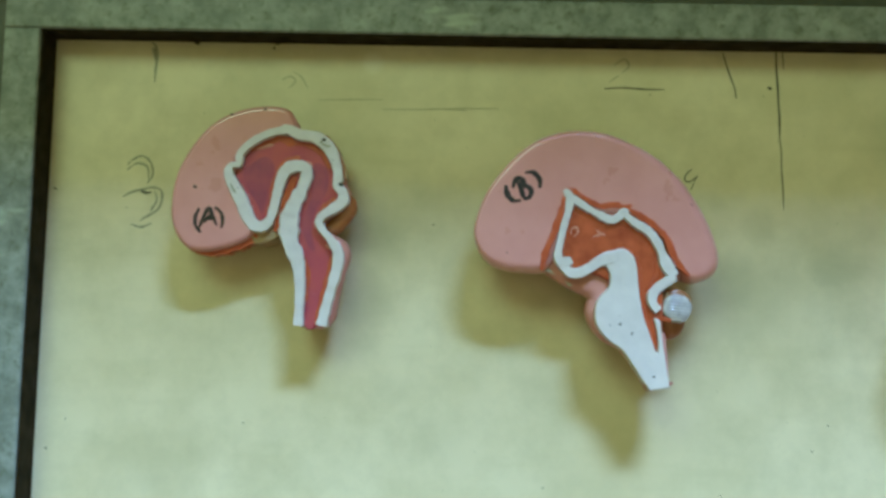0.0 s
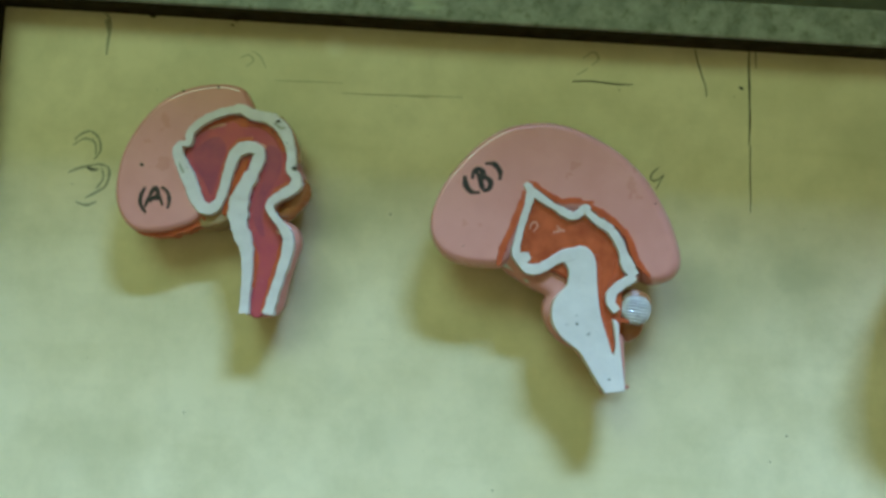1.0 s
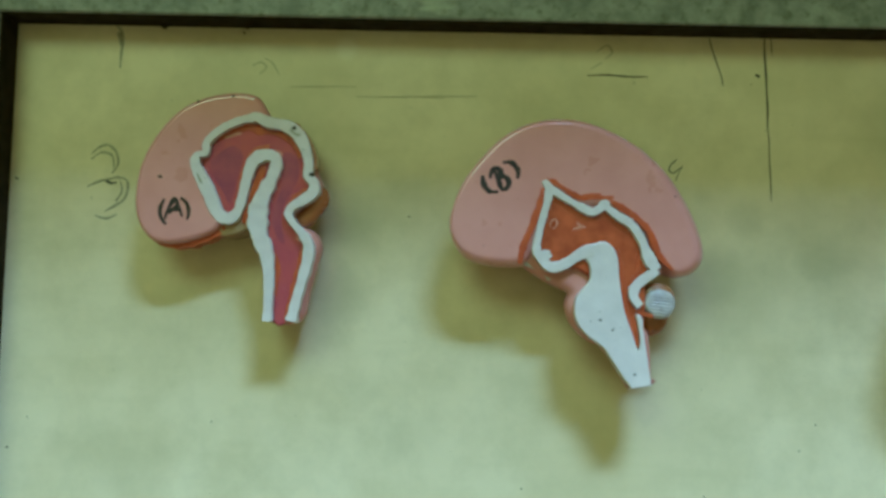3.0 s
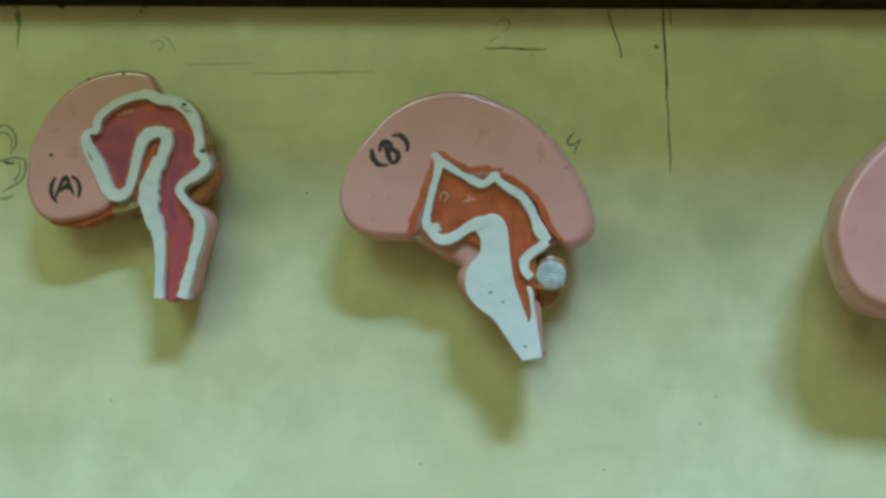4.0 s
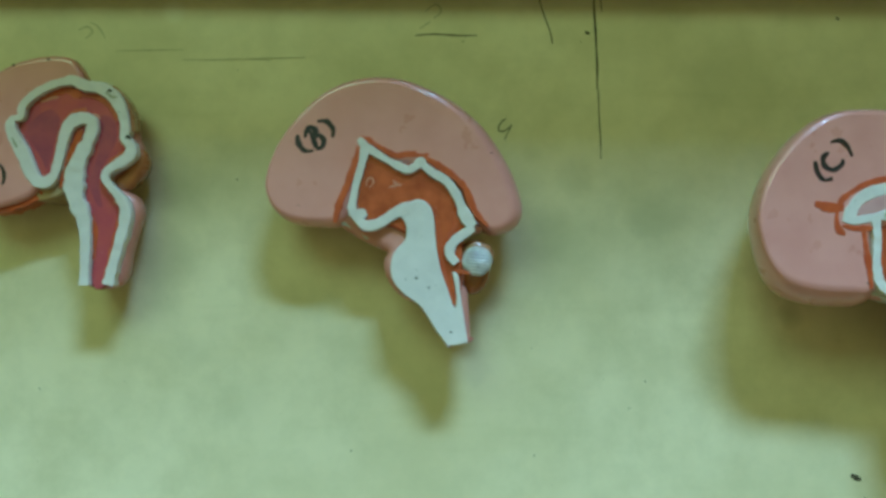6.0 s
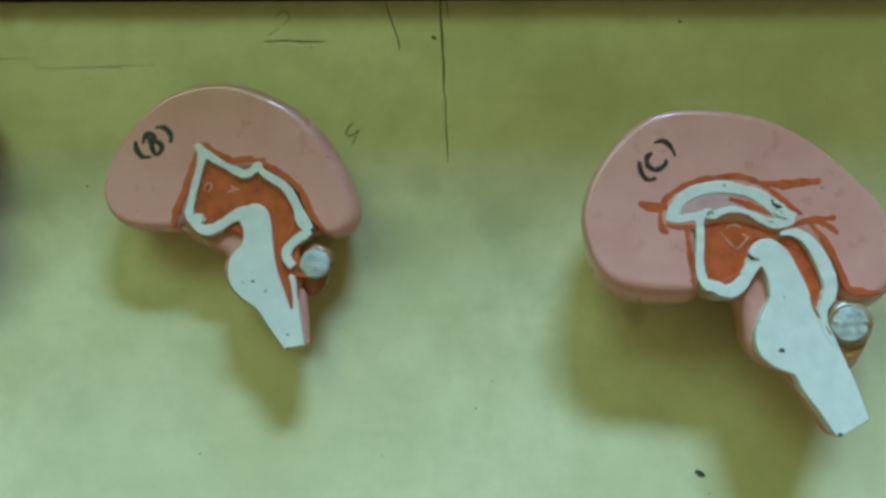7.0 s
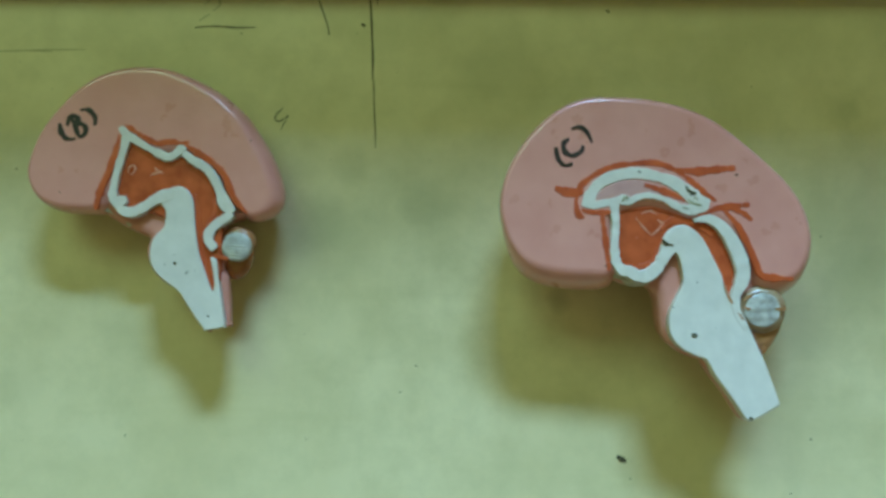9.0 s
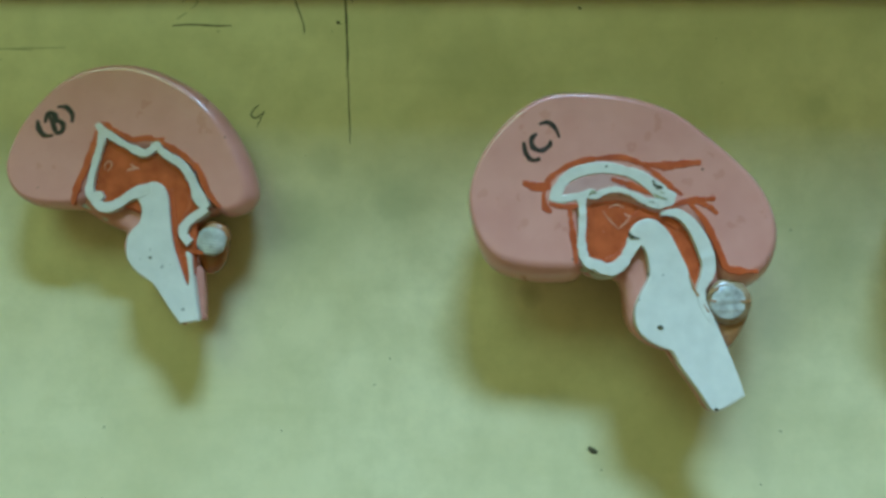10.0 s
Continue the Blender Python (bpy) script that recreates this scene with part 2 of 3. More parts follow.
def cord(points, low, high, steps=5, wobble=0.22, bm=None, flat=0.84, salt=0.0):
    """A raised strip in centimetres along points of (x, z, width), from the height low to high above the panel, round on top."""
    line = curve(points, False, steps)
    xy, w = line[:, :2], line[:, 2].copy()
    d = np.gradient(xy, axis=0)
    nrm = np.stack([-d[:, 1], d[:, 0]], 1) / (np.linalg.norm(d, axis=1)[:, None] + 1e-9)
    for i, q in enumerate(xy):
        w[i] *= 1 + wobble * (noise.noise(Vector((q[0] * 1.7 + salt, q[1] * 1.7, 3.1))) + 0.9 * noise.noise(Vector((q[0] * 4.5, q[1] * 4.5 + salt, 1.7))) + 0.35 * noise.noise(Vector((q[0] * 9.0, q[1] * 9.0 + salt, 4.7))))
    bm = bm or bmesh.new()
    profile = ((-0.5, 0.0), (-0.5, 0.86), (-0.47, 0.96), (-0.5 * flat, 1.0), (0.5 * flat, 1.0), (0.47, 0.96), (0.5, 0.86), (0.5, 0.0))
    rows = []
    for i, q in enumerate(xy):
        lift = 1 + 0.05 * noise.noise(Vector((q[0] * 2.3, q[1] * 2.3, 9.0 + salt)))
        rows.append([bm.verts.new(((q[0] + nrm[i, 0] * w[i] * u) * 0.01, -(low + (high - low) * v * lift) * 0.01, (q[1] + nrm[i, 1] * w[i] * u) * 0.01)) for u, v in profile])
    made = []
    for a, b in zip(rows, rows[1:]):
        for j in range(len(profile) - 1):
            f = bm.faces.new((a[j], a[j + 1], b[j + 1], b[j]))
            f.smooth = j != 3
            made.append(f)
    made += [bm.faces.new(rows[0]), bm.faces.new(rows[-1])]
    bmesh.ops.recalc_face_normals(bm, faces=made)
    return bm


def strokes(lines, height, width, thick=0.02):
    """Thin ink or pencil lines, in centimetres, joined."""
    bm = bmesh.new()
    for k, pts in enumerate(lines):
        n = len(pts)
        taper = [(x, z, width * (0.6 if i in (0, n - 1) else 1.0)) for i, (x, z) in enumerate(pts)]
        cord(taper, height, height + thick, 5, 0.35, bm, 0.8, k * 3.3)
    return bm


def dome(x, z, rx, rz, low, high, tilt=0.0, ridges=0, depth=0.0):
    """A domed button in centimetres on a plane at the height low."""
    bm = bmesh.new()
    rows, seg = [], 56 if ridges else 28
    for a in (range(0, 89, 4) if ridges else (0, 20, 40, 58, 72, 84)):
        row = []
        for i in range(seg):
            u = 2 * math.pi * i / seg
            px, pz = rx * math.cos(radians(a)) * math.cos(u), rz * math.cos(radians(a)) * math.sin(u)
            wob = 1 + 0.06 * noise.noise(Vector((math.cos(u) * 2 + x, math.sin(u) * 2, z)))
            h = low + (high - low) * math.sin(radians(a)) ** 0.45
            if ridges:
                h += depth * math.sin((pz * 0.95 + px * 0.3) / rz * ridges)
            c, s = math.cos(radians(tilt)), math.sin(radians(tilt))
            row.append(bm.verts.new(((x + (px * c - pz * s) * wob) * 0.01, -h * 0.01, (z + (px * s + pz * c) * wob) * 0.01)))
        rows.append(row)
    for a, b in zip(rows, rows[1:]):
        for i in range(seg):
            bm.faces.new((a[i], a[(i + 1) % seg], b[(i + 1) % seg], b[i])).smooth = True
    bm.faces.new(rows[-1]).smooth = True
    bm.faces.new(rows[0])
    bmesh.ops.recalc_face_normals(bm, faces=bm.faces[:])
    return bm


def structure(name, bm, mat, label):
    return tagged(part(name, bm, mat), label, name.split("_")[0], kind="structure")


# ---- room ----
structure("wall_north", box(-1.7, 2.3, 0.03, 0.13, 0, 3.05), WALL, "ochre painted wall behind the display board")
# Unseen beam, added to cut the cool lamp's light on the upper board.
structure("wall_beam", box(-1.7, 2.3, -0.40, 0.03, 1.908, 3.05), WALL, "unseen ochre beam added to shade the display board's upper part")
structure("wall_south", box(-1.7, 2.3, -3.3, -3.2, 0, 3.05), WALL, "plain ochre painted wall")
structure("wall_west", box(-1.8, -1.7, -3.3, 0.13, 0, 3.05), WALL, "plain ochre painted wall")
structure("wall_east", box(2.3, 2.4, -3.3, 0.13, 0, 3.05), WALL, "plain ochre painted wall")
structure("floor", box(-1.8, 2.4, -3.3, 0.13, -0.1, 0), FLOOR, "plain red-brown oxide cement floor")
structure("ceiling", box(-1.8, 2.4, -3.3, 0.13, 3.05, 3.15), CEIL, "plain ochre painted ceiling")


def ceiling_panel(place, size, colour, strength, label):
    x, y, z = place
    lamp = tagged(new("ceiling_light"), label, "ceiling light")
    lamp.location = (x, y, 3.05)
    hx, hy = size[0] / 2 + 0.03, size[1] / 2 + 0.03
    part("frame", box(-hx, hx, -hy, hy, -0.05, 0, 0.004), HOUSING, lamp)
    part("diffuser", box(-size[0] / 2, size[0] / 2, -size[1] / 2, size[1] / 2, -0.056, -0.0505), glowing("lit_diffuser", colour, strength), lamp, "lit frosted diffuser")


ceiling_panel(KEY_PLACE, KEY_SIZE, KEY_COLOUR, 2.0, "small square lit cool white ceiling panel")
ceiling_panel(FILL_PLACE, FILL_SIZE, FILL_COLOUR, 1.0, "large rectangular lit warm white ceiling panel")


# ---- display board ----
X0, X1, Z0, Z1 = -0.27, 1.05, 0.72, 1.50      # the panel's clear opening
PROUD, WIDE = 0.018, 0.021                      # how far the rails stand out, and their width
board = tagged(new("display_board"), "scratched cream painted display board in a worn grey-green frame", "board")
panel_bm = box(X0 - 0.006, X1 + 0.006, 0.0, 0.03, Z0 - 0.006, Z1 + 0.006)
part("panel", panel_bm, BOARD, board, "aged cream painted panel with smudges and painted soft shade")


def rail(x0, x1, z0, z1, inner):
    """One frame rail, its rebate strip and its outer moulding. inner: the side towards the panel."""
    r = part("rail", box(x0, x1, -PROUD, 0.028, z0, z1, 0.0012), RAIL, board, "worn mottled grey-green rail")
    t = 0.0012
    strip = {"down": (x0, x1, z0 - t, z0 + t), "up": (x0, x1, z1 - t, z1 + t), "right": (x1 - t, x1 + t, z0, z1), "left": (x0 - t, x0 + t, z0, z1)}[inner]
    part("rebate", box(strip[0], strip[1], -PROUD + 0.0022, -0.0003, strip[2], strip[3]), REVEAL, r, "black-green painted inner edge")
    o = 0.022
    lip = {"down": (x0, x1, z1, z1 + o), "up": (x0, x1, z0 - o, z0), "right": (x0 - o, x0, z0 - o - WIDE, z1 + o + WIDE), "left": (x1, x1 + o, z0 - o - WIDE, z1 + o + WIDE)}[inner]
    part("moulding", box(lip[0], lip[1], -0.006, 0.028, lip[2], lip[3], 0.003), LIP, r, "dark green outer moulding")


rail(X0 - WIDE, X1 + WIDE, Z1, Z1 + WIDE, "down")
rail(X0 - WIDE, X1 + WIDE, Z0 - WIDE, Z0, "up")
rail(X0 - WIDE, X0, Z0, Z1, "right")
rail(X1, X1 + WIDE, Z0, Z1, "left")


def on_board(name, lines, width, mat, label):
    """Lines on the panel, in centimetres of the panel's own plane."""
    part(name, strokes(lines, 0.005, width, 0.012), mat, board, label)


on_board("crack", [[(16.0, 149.95), (15.99, 149.16), (16.07, 147.81), (16.1, 147.0), (16.16, 145.8), (16.14, 144.46)]], 0.11, CRACK, "dark vertical crack")
on_board("crack", [[(16.2, 144.5), (16.24, 143.9), (16.25, 142.97), (16.33, 141.48), (16.34, 140.5)]], 0.06, CRACK, "dark hairline end of the crack")
on_board("crack", [[(16.35, 149.9), (16.4, 149.3), (16.42, 148.9)]], 0.05, CRACK, "short dark hairline crack")
on_board("crack", [[(12.85, 149.8), (13.02, 149.14), (13.3, 148.3), (13.54, 147.63), (13.61, 147.06)]], 0.075, CRACK, "dark short crack")
on_board("crack", [[(-21.2, 149.83), (-20.94, 149.6), (-20.8, 149.0), (-20.88, 148.3), (-20.91, 147.4)]], 0.14, PENCIL, "faint dark scratch")
on_board("crack", [[(-21.1, 149.5), (-20.95, 149.1), (-20.9, 148.7)]], 0.24, PENCIL, "dark stain on the scratch")
on_board("pencil_line", [[(5.85, 147.5), (7.0, 147.58), (8.3, 147.5), (9.35, 147.52)]], 0.075, CRACK, "thin dark underline")
on_board("pencil_line", [[(-11.16, 146.5), (-10.03, 146.54), (-8.59, 146.58), (-7.3, 146.6)], [(-7.3, 146.02), (-5.21, 146.04), (-2.64, 146.14), (-0.4, 146.18)], [(-4.2, 146.1), (-3.4, 146.08), (-2.3, 146.02)]], 0.07, FAINT, "faint long pencil line")
on_board("pencil_number", [[(-22.28, 142.4), (-21.83, 142.81), (-21.33, 142.92), (-20.87, 142.49), (-20.77, 141.82), (-21.08, 141.31)],
                           [(-22.45, 140.51), (-21.9, 140.79), (-21.24, 140.97), (-20.74, 141.08), (-20.23, 140.92), (-20.14, 140.42), (-20.34, 139.81), (-20.92, 139.4), (-21.38, 139.12)],
                           [(-21.9, 138.87), (-21.29, 138.72), (-20.7, 138.97)]], 0.13, PENCIL, "pencilled number 3")
on_board("pencil_smudge", [[(-21.46, 140.9), (-21.12, 140.75), (-20.79, 140.79)]], 0.17, GRAPHITE, "dark pencil smudge")
on_board("pencil_smudge", [[(-22.3, 142.1), (-21.7, 142.5), (-21.1, 142.3), (-21.0, 141.6)], [(-20.6, 140.9), (-20.45, 140.3), (-20.8, 139.7)]], 0.13, PENCIL, "rubbed pencil smudge")
on_board("pencil_number", [[(-12.65, 148.16), (-12.25, 147.97), (-11.99, 147.64), (-11.75, 147.18)], [(-13.3, 147.7), (-12.8, 147.9), (-12.5, 147.6), (-12.9, 147.2)]], 0.09, FAINT, "faint pencilled number 3")
on_board("pencil_number", [[(11.02, 142.8), (10.67, 142.46), (10.58, 142.13), (10.85, 142.03), (11.3, 142.36)], [(11.34, 142.42), (11.11, 141.96), (10.92, 141.52)]], 0.07, GRAPHITE, "small pencilled number 4")
on_board("pencil_number", [[(6.4, 148.9), (7.0, 149.3), (7.3, 148.9), (6.9, 148.5)], [(6.7, 148.3), (6.1, 147.9)]], 0.11, FAINT, "smudged pencilled number 2")
for fx, fz, fr in ((30.3, 122.9, 0.26), (18.75, 128.08, 0.055), (29.8, 148.6, 0.10), (-4.1, 139.2, 0.06), (-26.5, 140.9, 0.09), (15.6, 147.7, 0.12), (41.0, 124.0, 0.07),
                   (-18.5, 149.95, 0.22), (-13.7, 149.95, 0.16), (-13.85, 149.6, 0.08), (17.84, 126.6, 0.05), (12.6, 124.0, 0.05), (39.8, 121.0, 0.05), (-26.2, 125.8, 0.07)):
    part("fleck", strokes([[(fx - fr, fz + fr * 0.6), (fx, fz), (fx + fr, fz - fr * 0.5)]], 0.005, fr * 1.3, 0.02), CRACK, board, "dark fleck of dirt")


# ---- brain models ----
def brain_model(x, z, label):
    return_ob = tagged(new("brain_model"), label, "anatomical model", "brain models on the board")
    return_ob.location = (x, 0, z)
    return return_ob


def wide(points, w):
    return [(x, z, w) for x, z in points]


def flecks(model, height, spots):
    """Dark specks of dirt at (x, z, size) on a face of the model."""
    for x, z, w in spots:
        part("fleck", strokes([[(x - w * 0.6, z), (x, z + w * 0.3), (x + w * 0.7, z - w * 0.1)]], height, w), CRACK, model, "dark fleck")


def outlines(model, low, high, lines, wobble=0.45):
    """Brushed rust-orange lines: each a width and its points."""
    for w, line in lines:
        n = len(line)
        pts = [(x, z, w * (0.45 if i == 0 else 0.6 if i == n - 1 else 1.0)) for i, (x, z) in enumerate(line)]
        part("outline", cord(pts, low, high, 6, wobble, salt=w * 9 + line[0][0]), ORANGE, model, "rust-orange brushed line")


# The early stage, letter A: a pink lobe and an open plum-red tube between thick white walls.
a = brain_model(-0.11, 1.40, "small pink brain model with plum-red hollow, white walls, letter A")
H = 2.7
A_FACE = [(-7.6, -0.15), (-7.45, 1.1), (-7.05, 2.2), (-6.4, 3.3), (-5.5, 4.3), (-4.45, 4.92), (-3.35, 5.25), (-2.25, 5.35), (-1.4, 5.2), (-1.0, 4.75), (-0.8, 4.2), (-1.6, 4.0), (-2.6, 3.7), (-3.5, 3.2), (-4.0, 2.6),
          (-4.3, 1.6), (-3.9, 0.4), (-3.4, -0.8), (-3.1, -1.5), (-3.3, -1.9), (-3.9, -2.25), (-4.8, -2.55), (-5.85, -2.7), (-6.65, -2.52), (-7.22, -1.9), (-7.55, -1.05)]
part("lobe", slab(A_FACE, H, 0, 0.2, (0.15, 0.15, 0.2, 0.2), taper=0.16), PINK, a)
A_OUTER = [(-1.5, 4.2), (-0.6, 4.05), (0.45, 3.9), (1.25, 3.25), (1.7, 2.3), (1.85, 1.2), (2.15, 0.6), (2.1, 0.0), (1.3, -0.55), (0.85, -1.1), (1.3, -1.75), (1.95, -2.15),
           (2.2, -2.9), (1.95, -3.8), (1.6, -5.2), (1.3, -6.78), (-0.55, -6.8), (-0.55, -5.0), (-0.65, -3.6), (-1.3, -2.5), (-1.6, -1.6), (-2.6, -1.75), (-3.3, -0.9), (-4.3, 1.0), (-4.4, 2.1), (-3.5, 3.4)]
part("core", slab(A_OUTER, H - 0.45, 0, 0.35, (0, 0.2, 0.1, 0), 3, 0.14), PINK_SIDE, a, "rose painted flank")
part("hollow", slab([(-1.6, 3.8), (0.0, 3.5), (0.9, 2.7), (1.4, 1.6), (1.7, 0.4), (0.9, -0.5), (0.7, -1.3), (1.4, -2.8), (1.3, -4.4), (0.7, -6.76), (-0.1, -6.76), (0.0, -4.4), (-0.3, -3.2),
                     (-0.7, -2.2), (-0.8, -1.1), (-1.9, -0.9), (-2.7, -1.2), (-3.5, 0.0), (-4.2, 1.5), (-3.8, 2.5), (-3.0, 3.3)], H - 0.3, H - 0.8, 0.12, steps=3), MAGENTA, a, "glossy plum-red hollow")
part("hollow_patch", slab([(-3.6, 1.9), (-2.6, 2.6), (-2.0, 2.0), (-2.3, 0.6), (-2.6, -0.6), (-3.0, 0.0), (-3.7, 1.2)], H - 0.295, H - 0.6, 0.02, steps=4), PLUM, a, "darker plum patch in the hollow")
part("hollow_patch", slab([(0.15, 2.2), (0.9, 2.0), (1.0, 0.8), (0.3, -0.6), (0.2, -1.6), (0.4, -2.6), (0.0, -2.4), (-0.35, -1.2), (0.1, 0.4)], H - 0.294, H - 0.6, 0.02, steps=4), PLUM, a, "darker plum patch in the hollow")
part("slot", slab([(-1.0, 1.45), (-0.72, 1.4), (-0.85, 0.7), (-1.15, 0.1), (-1.4, -0.7), (-1.6, -1.6), (-1.95, -1.55), (-1.85, -0.85), (-1.55, 0.25), (-1.3, 0.9)], H - 0.2, H - 0.6, 0.08, steps=3), RUST, a, "rust-orange slot")
A_LEFT = [(-1.42, 4.08, 0.5), (-1.99, 3.97, 0.44), (-2.52, 3.77, 0.47), (-3.29, 3.34, 0.47), (-3.9, 2.69, 0.44), (-3.94, 2.15, 0.42), (-4.42, 1.98, 0.42), (-4.48, 1.47, 0.6), (-4.14, 0.78, 0.75), (-3.7, -0.03, 0.78), (-3.28, -0.97, 0.7), (-2.77, -1.4, 0.62), (-2.21, -1.14, 0.56),
          (-1.93, -0.38, 0.5), (-1.71, 0.73, 0.56), (-1.4, 1.69, 0.66), (-0.85, 2.05, 0.72), (-0.27, 1.98, 0.66), (-0.14, 1.62, 0.66), (-0.39, 0.76, 0.78), (-0.8, -0.1, 0.91), (-1.05, -1.05, 1.08), (-0.95, -2.18, 1.04), (-0.51, -3.23, 0.75), (-0.34, -4.41, 0.59), (-0.33, -5.65, 0.56), (-0.35, -6.8, 0.6)]
part("wall", cord(A_LEFT, H - 0.6, H + 0.05, 8, 0.2), WHITE, a, "thick white brushed wall")
A_RIGHT = [(-1.6, 4.12, 0.44), (-1.2, 4.1, 0.55), (-0.63, 3.84, 0.57), (0.33, 3.67, 0.69), (1.01, 3.14, 0.69), (1.41, 2.38, 0.63), (1.59, 1.59, 0.55), (1.58, 1.02, 0.5), (1.9, 0.58, 0.56), (1.86, 0.08, 0.56), (1.4, -0.28, 0.56), (0.78, -0.7, 0.53), (0.61, -1.11, 0.44), (0.88, -1.58, 0.37),
           (1.3, -2.04, 0.47), (1.69, -2.66, 0.62), (1.69, -3.5, 0.62), (1.41, -4.69, 0.53), (1.13, -5.78, 0.59), (0.92, -6.77, 0.62)]
part("wall", cord(A_RIGHT, H - 0.6, H + 0.06, 8, 0.22, salt=4.0), WHITE, a, "thick white brushed wall")
part("bud", slab([(1.9, 0.6), (2.45, 0.5), (2.68, -0.05), (2.52, -0.66), (2.1, -1.2), (1.7, -1.65), (1.1, -1.7), (0.8, -1.2), (1.4, -0.5)], H - 0.5, 0.8, 0.4, steps=3, taper=0.3), UMBER, a, "rust-brown bud")
outlines(a, H - 0.42, H - 0.27, ((0.42, [(-3.4, 2.9), (-2.76, 3.42), (-1.88, 3.66), (-1.31, 3.5), (-0.92, 3.3)]), (0.3, [(-0.9, 3.35), (0.0, 3.25), (0.7, 2.75), (1.1, 2.0)]),
                                 (0.36, [(-2.35, -0.9), (-2.1, 0.2), (-1.85, 1.4), (-1.4, 2.3), (-0.6, 2.6)]), (0.5, [(1.5, 0.3), (1.1, -0.1), (0.5, -0.7)]),
                                 (0.4, [(1.35, -2.9), (1.25, -3.9), (0.95, -5.2), (0.6, -6.7)]), (0.3, [(-0.2, -3.0), (0.05, -3.9), (0.0, -5.4)])))
outlines(a, H - 1.4, H - 0.35, ((0.4, [(-6.6, -2.62), (-5.8, -2.82), (-4.8, -2.72), (-3.9, -2.45), (-3.1, -2.05), (-2.9, -1.8)]),))
flecks(a, H + 0.005, ((-6.35, 0.75, 0.15), (-4.45, 4.88, 0.11), (-2.6, 5.2, 0.12)))
flecks(a, H + 0.06, ((1.78, 1.0, 0.2), (0.75, 3.5, 0.16)))
flecks(a, H - 0.29, ((1.35, 0.1, 0.2), (0.35, 3.0, 0.14)))
for line, w, paint in (([(0.55, 3.45), (0.9, 3.2), (1.15, 3.2)], 0.14, PENCIL), ([(-4.35, 1.0), (-4.2, 0.7), (-4.05, 0.45)], 0.14, PENCIL)):
    part("smear", strokes([line], H + 0.06, w), paint, a, "dark smear at the wall's edge")
part("dark_edge", cord(wide([(0.7, 3.75), (1.35, 3.2), (1.75, 2.3), (1.9, 1.4)], 0.3), H - 1.2, H - 0.22, 5, 0.4), BROWN, a, "dark brown varnished edge")
# Pinkish highlights on the gloss, put in as pale strokes.
for line, w in (([(-3.05, 3.0), (-2.5, 3.2), (-2.1, 3.28)], 0.16), ([(-0.25, 2.35), (0.0, 2.2), (0.12, 2.0)], 0.2), ([(1.0, -2.3), (1.2, -2.5)], 0.14)):
    part("scratch", strokes([line], H - 0.3, w), PALE, a, "small pale painted highlight")
part("foot", slab([(-3.3, -1.3), (-2.4, -1.5), (-1.7, -1.2), (-1.6, -1.75), (-2.05, -2.1), (-3.1, -2.3)], H - 0.35, 0, 0.15, steps=3), TAN, a, "unpainted tan patch")
part("marking", strokes([[(-6.05, -0.42), (-6.25, -0.9), (-6.2, -1.4), (-5.9, -1.78)], [(-5.2, -0.35), (-4.85, -0.62), (-4.72, -1.1), (-4.8, -1.5)], [(-6.0, -1.5), (-5.8, -0.9), (-5.5, -0.4), (-5.3, -0.8), (-5.05, -1.35)], [(-5.9, -1.1), (-5.5, -0.95), (-5.1, -1.0)],
                         [(-5.75, -1.2), (-5.4, -0.75)]], H + 0.003, 0.2), INK, a, "smudged black marker letter A in brackets")

# The middle stage, letter B.
b = brain_model(0.06, 1.38, "bean-shaped pink brain model with white stem, rust hollow, letter B")
H = 3.4
B_FACE = [(-7.72, 0.88), (-7.15, 2.5), (-6.2, 3.85), (-5.0, 5.05), (-3.7, 5.74), (-2.15, 6.02), (-0.61, 5.84), (0.93, 5.18), (1.86, 4.6), (2.48, 4.07), (3.11, 3.42), (3.58, 2.75), (4.05, 1.98), (4.52, 1.05), (4.84, 0.13), (5.01, -0.63), (4.93, -1.15), (4.57, -1.55), (3.95, -1.7),
          (3.4, -1.1), (3.0, -0.3), (2.6, 0.4), (1.9, 1.05), (1.0, 1.6), (0.3, 1.9), (-0.3, 1.85), (-1.1, 1.95), (-1.9, 2.4), (-2.7, 2.8), (-2.95, 2.2), (-3.25, 1.2), (-3.55, 0.3), (-3.9, -0.5), (-4.15, -1.2),
          (-5.28, -1.31), (-6.34, -1.17), (-7.11, -0.78), (-7.6, -0.1)]
part("lobe", slab(B_FACE, H, 0, 0.14, (0.12, 0.8, 0.4, 0.4), taper=0.14), PINK, b)
part("core", slab([(-3.0, 2.0), (-2.1, 2.4), (0.4, 1.8), (2.4, 0.4), (3.7, -1.6), (2.6, -2.2), (2.6, -4.1), (2.3, -5.2), (1.4, -5.7), (0.3, -5.6), (-0.6, -5.2), (-1.25, -4.4), (-1.45, -3.6), (-1.35, -2.9), (-2.2, -2.5), (-3.1, -2.0), (-3.9, -1.3), (-3.6, -0.2)],
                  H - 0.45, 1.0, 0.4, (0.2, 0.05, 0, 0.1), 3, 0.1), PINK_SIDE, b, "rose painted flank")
part("stem_back", slab([(0.5, -4.6), (2.5, -4.6), (2.85, -5.6), (2.95, -7.5), (2.85, -7.65), (1.8, -7.86), (1.65, -7.75), (0.8, -6.4), (0.2, -5.6)], H - 0.5, H - 1.35, 0.3, steps=4, taper=0.05), PINK_SIDE, b, "pale rose back of the stem")
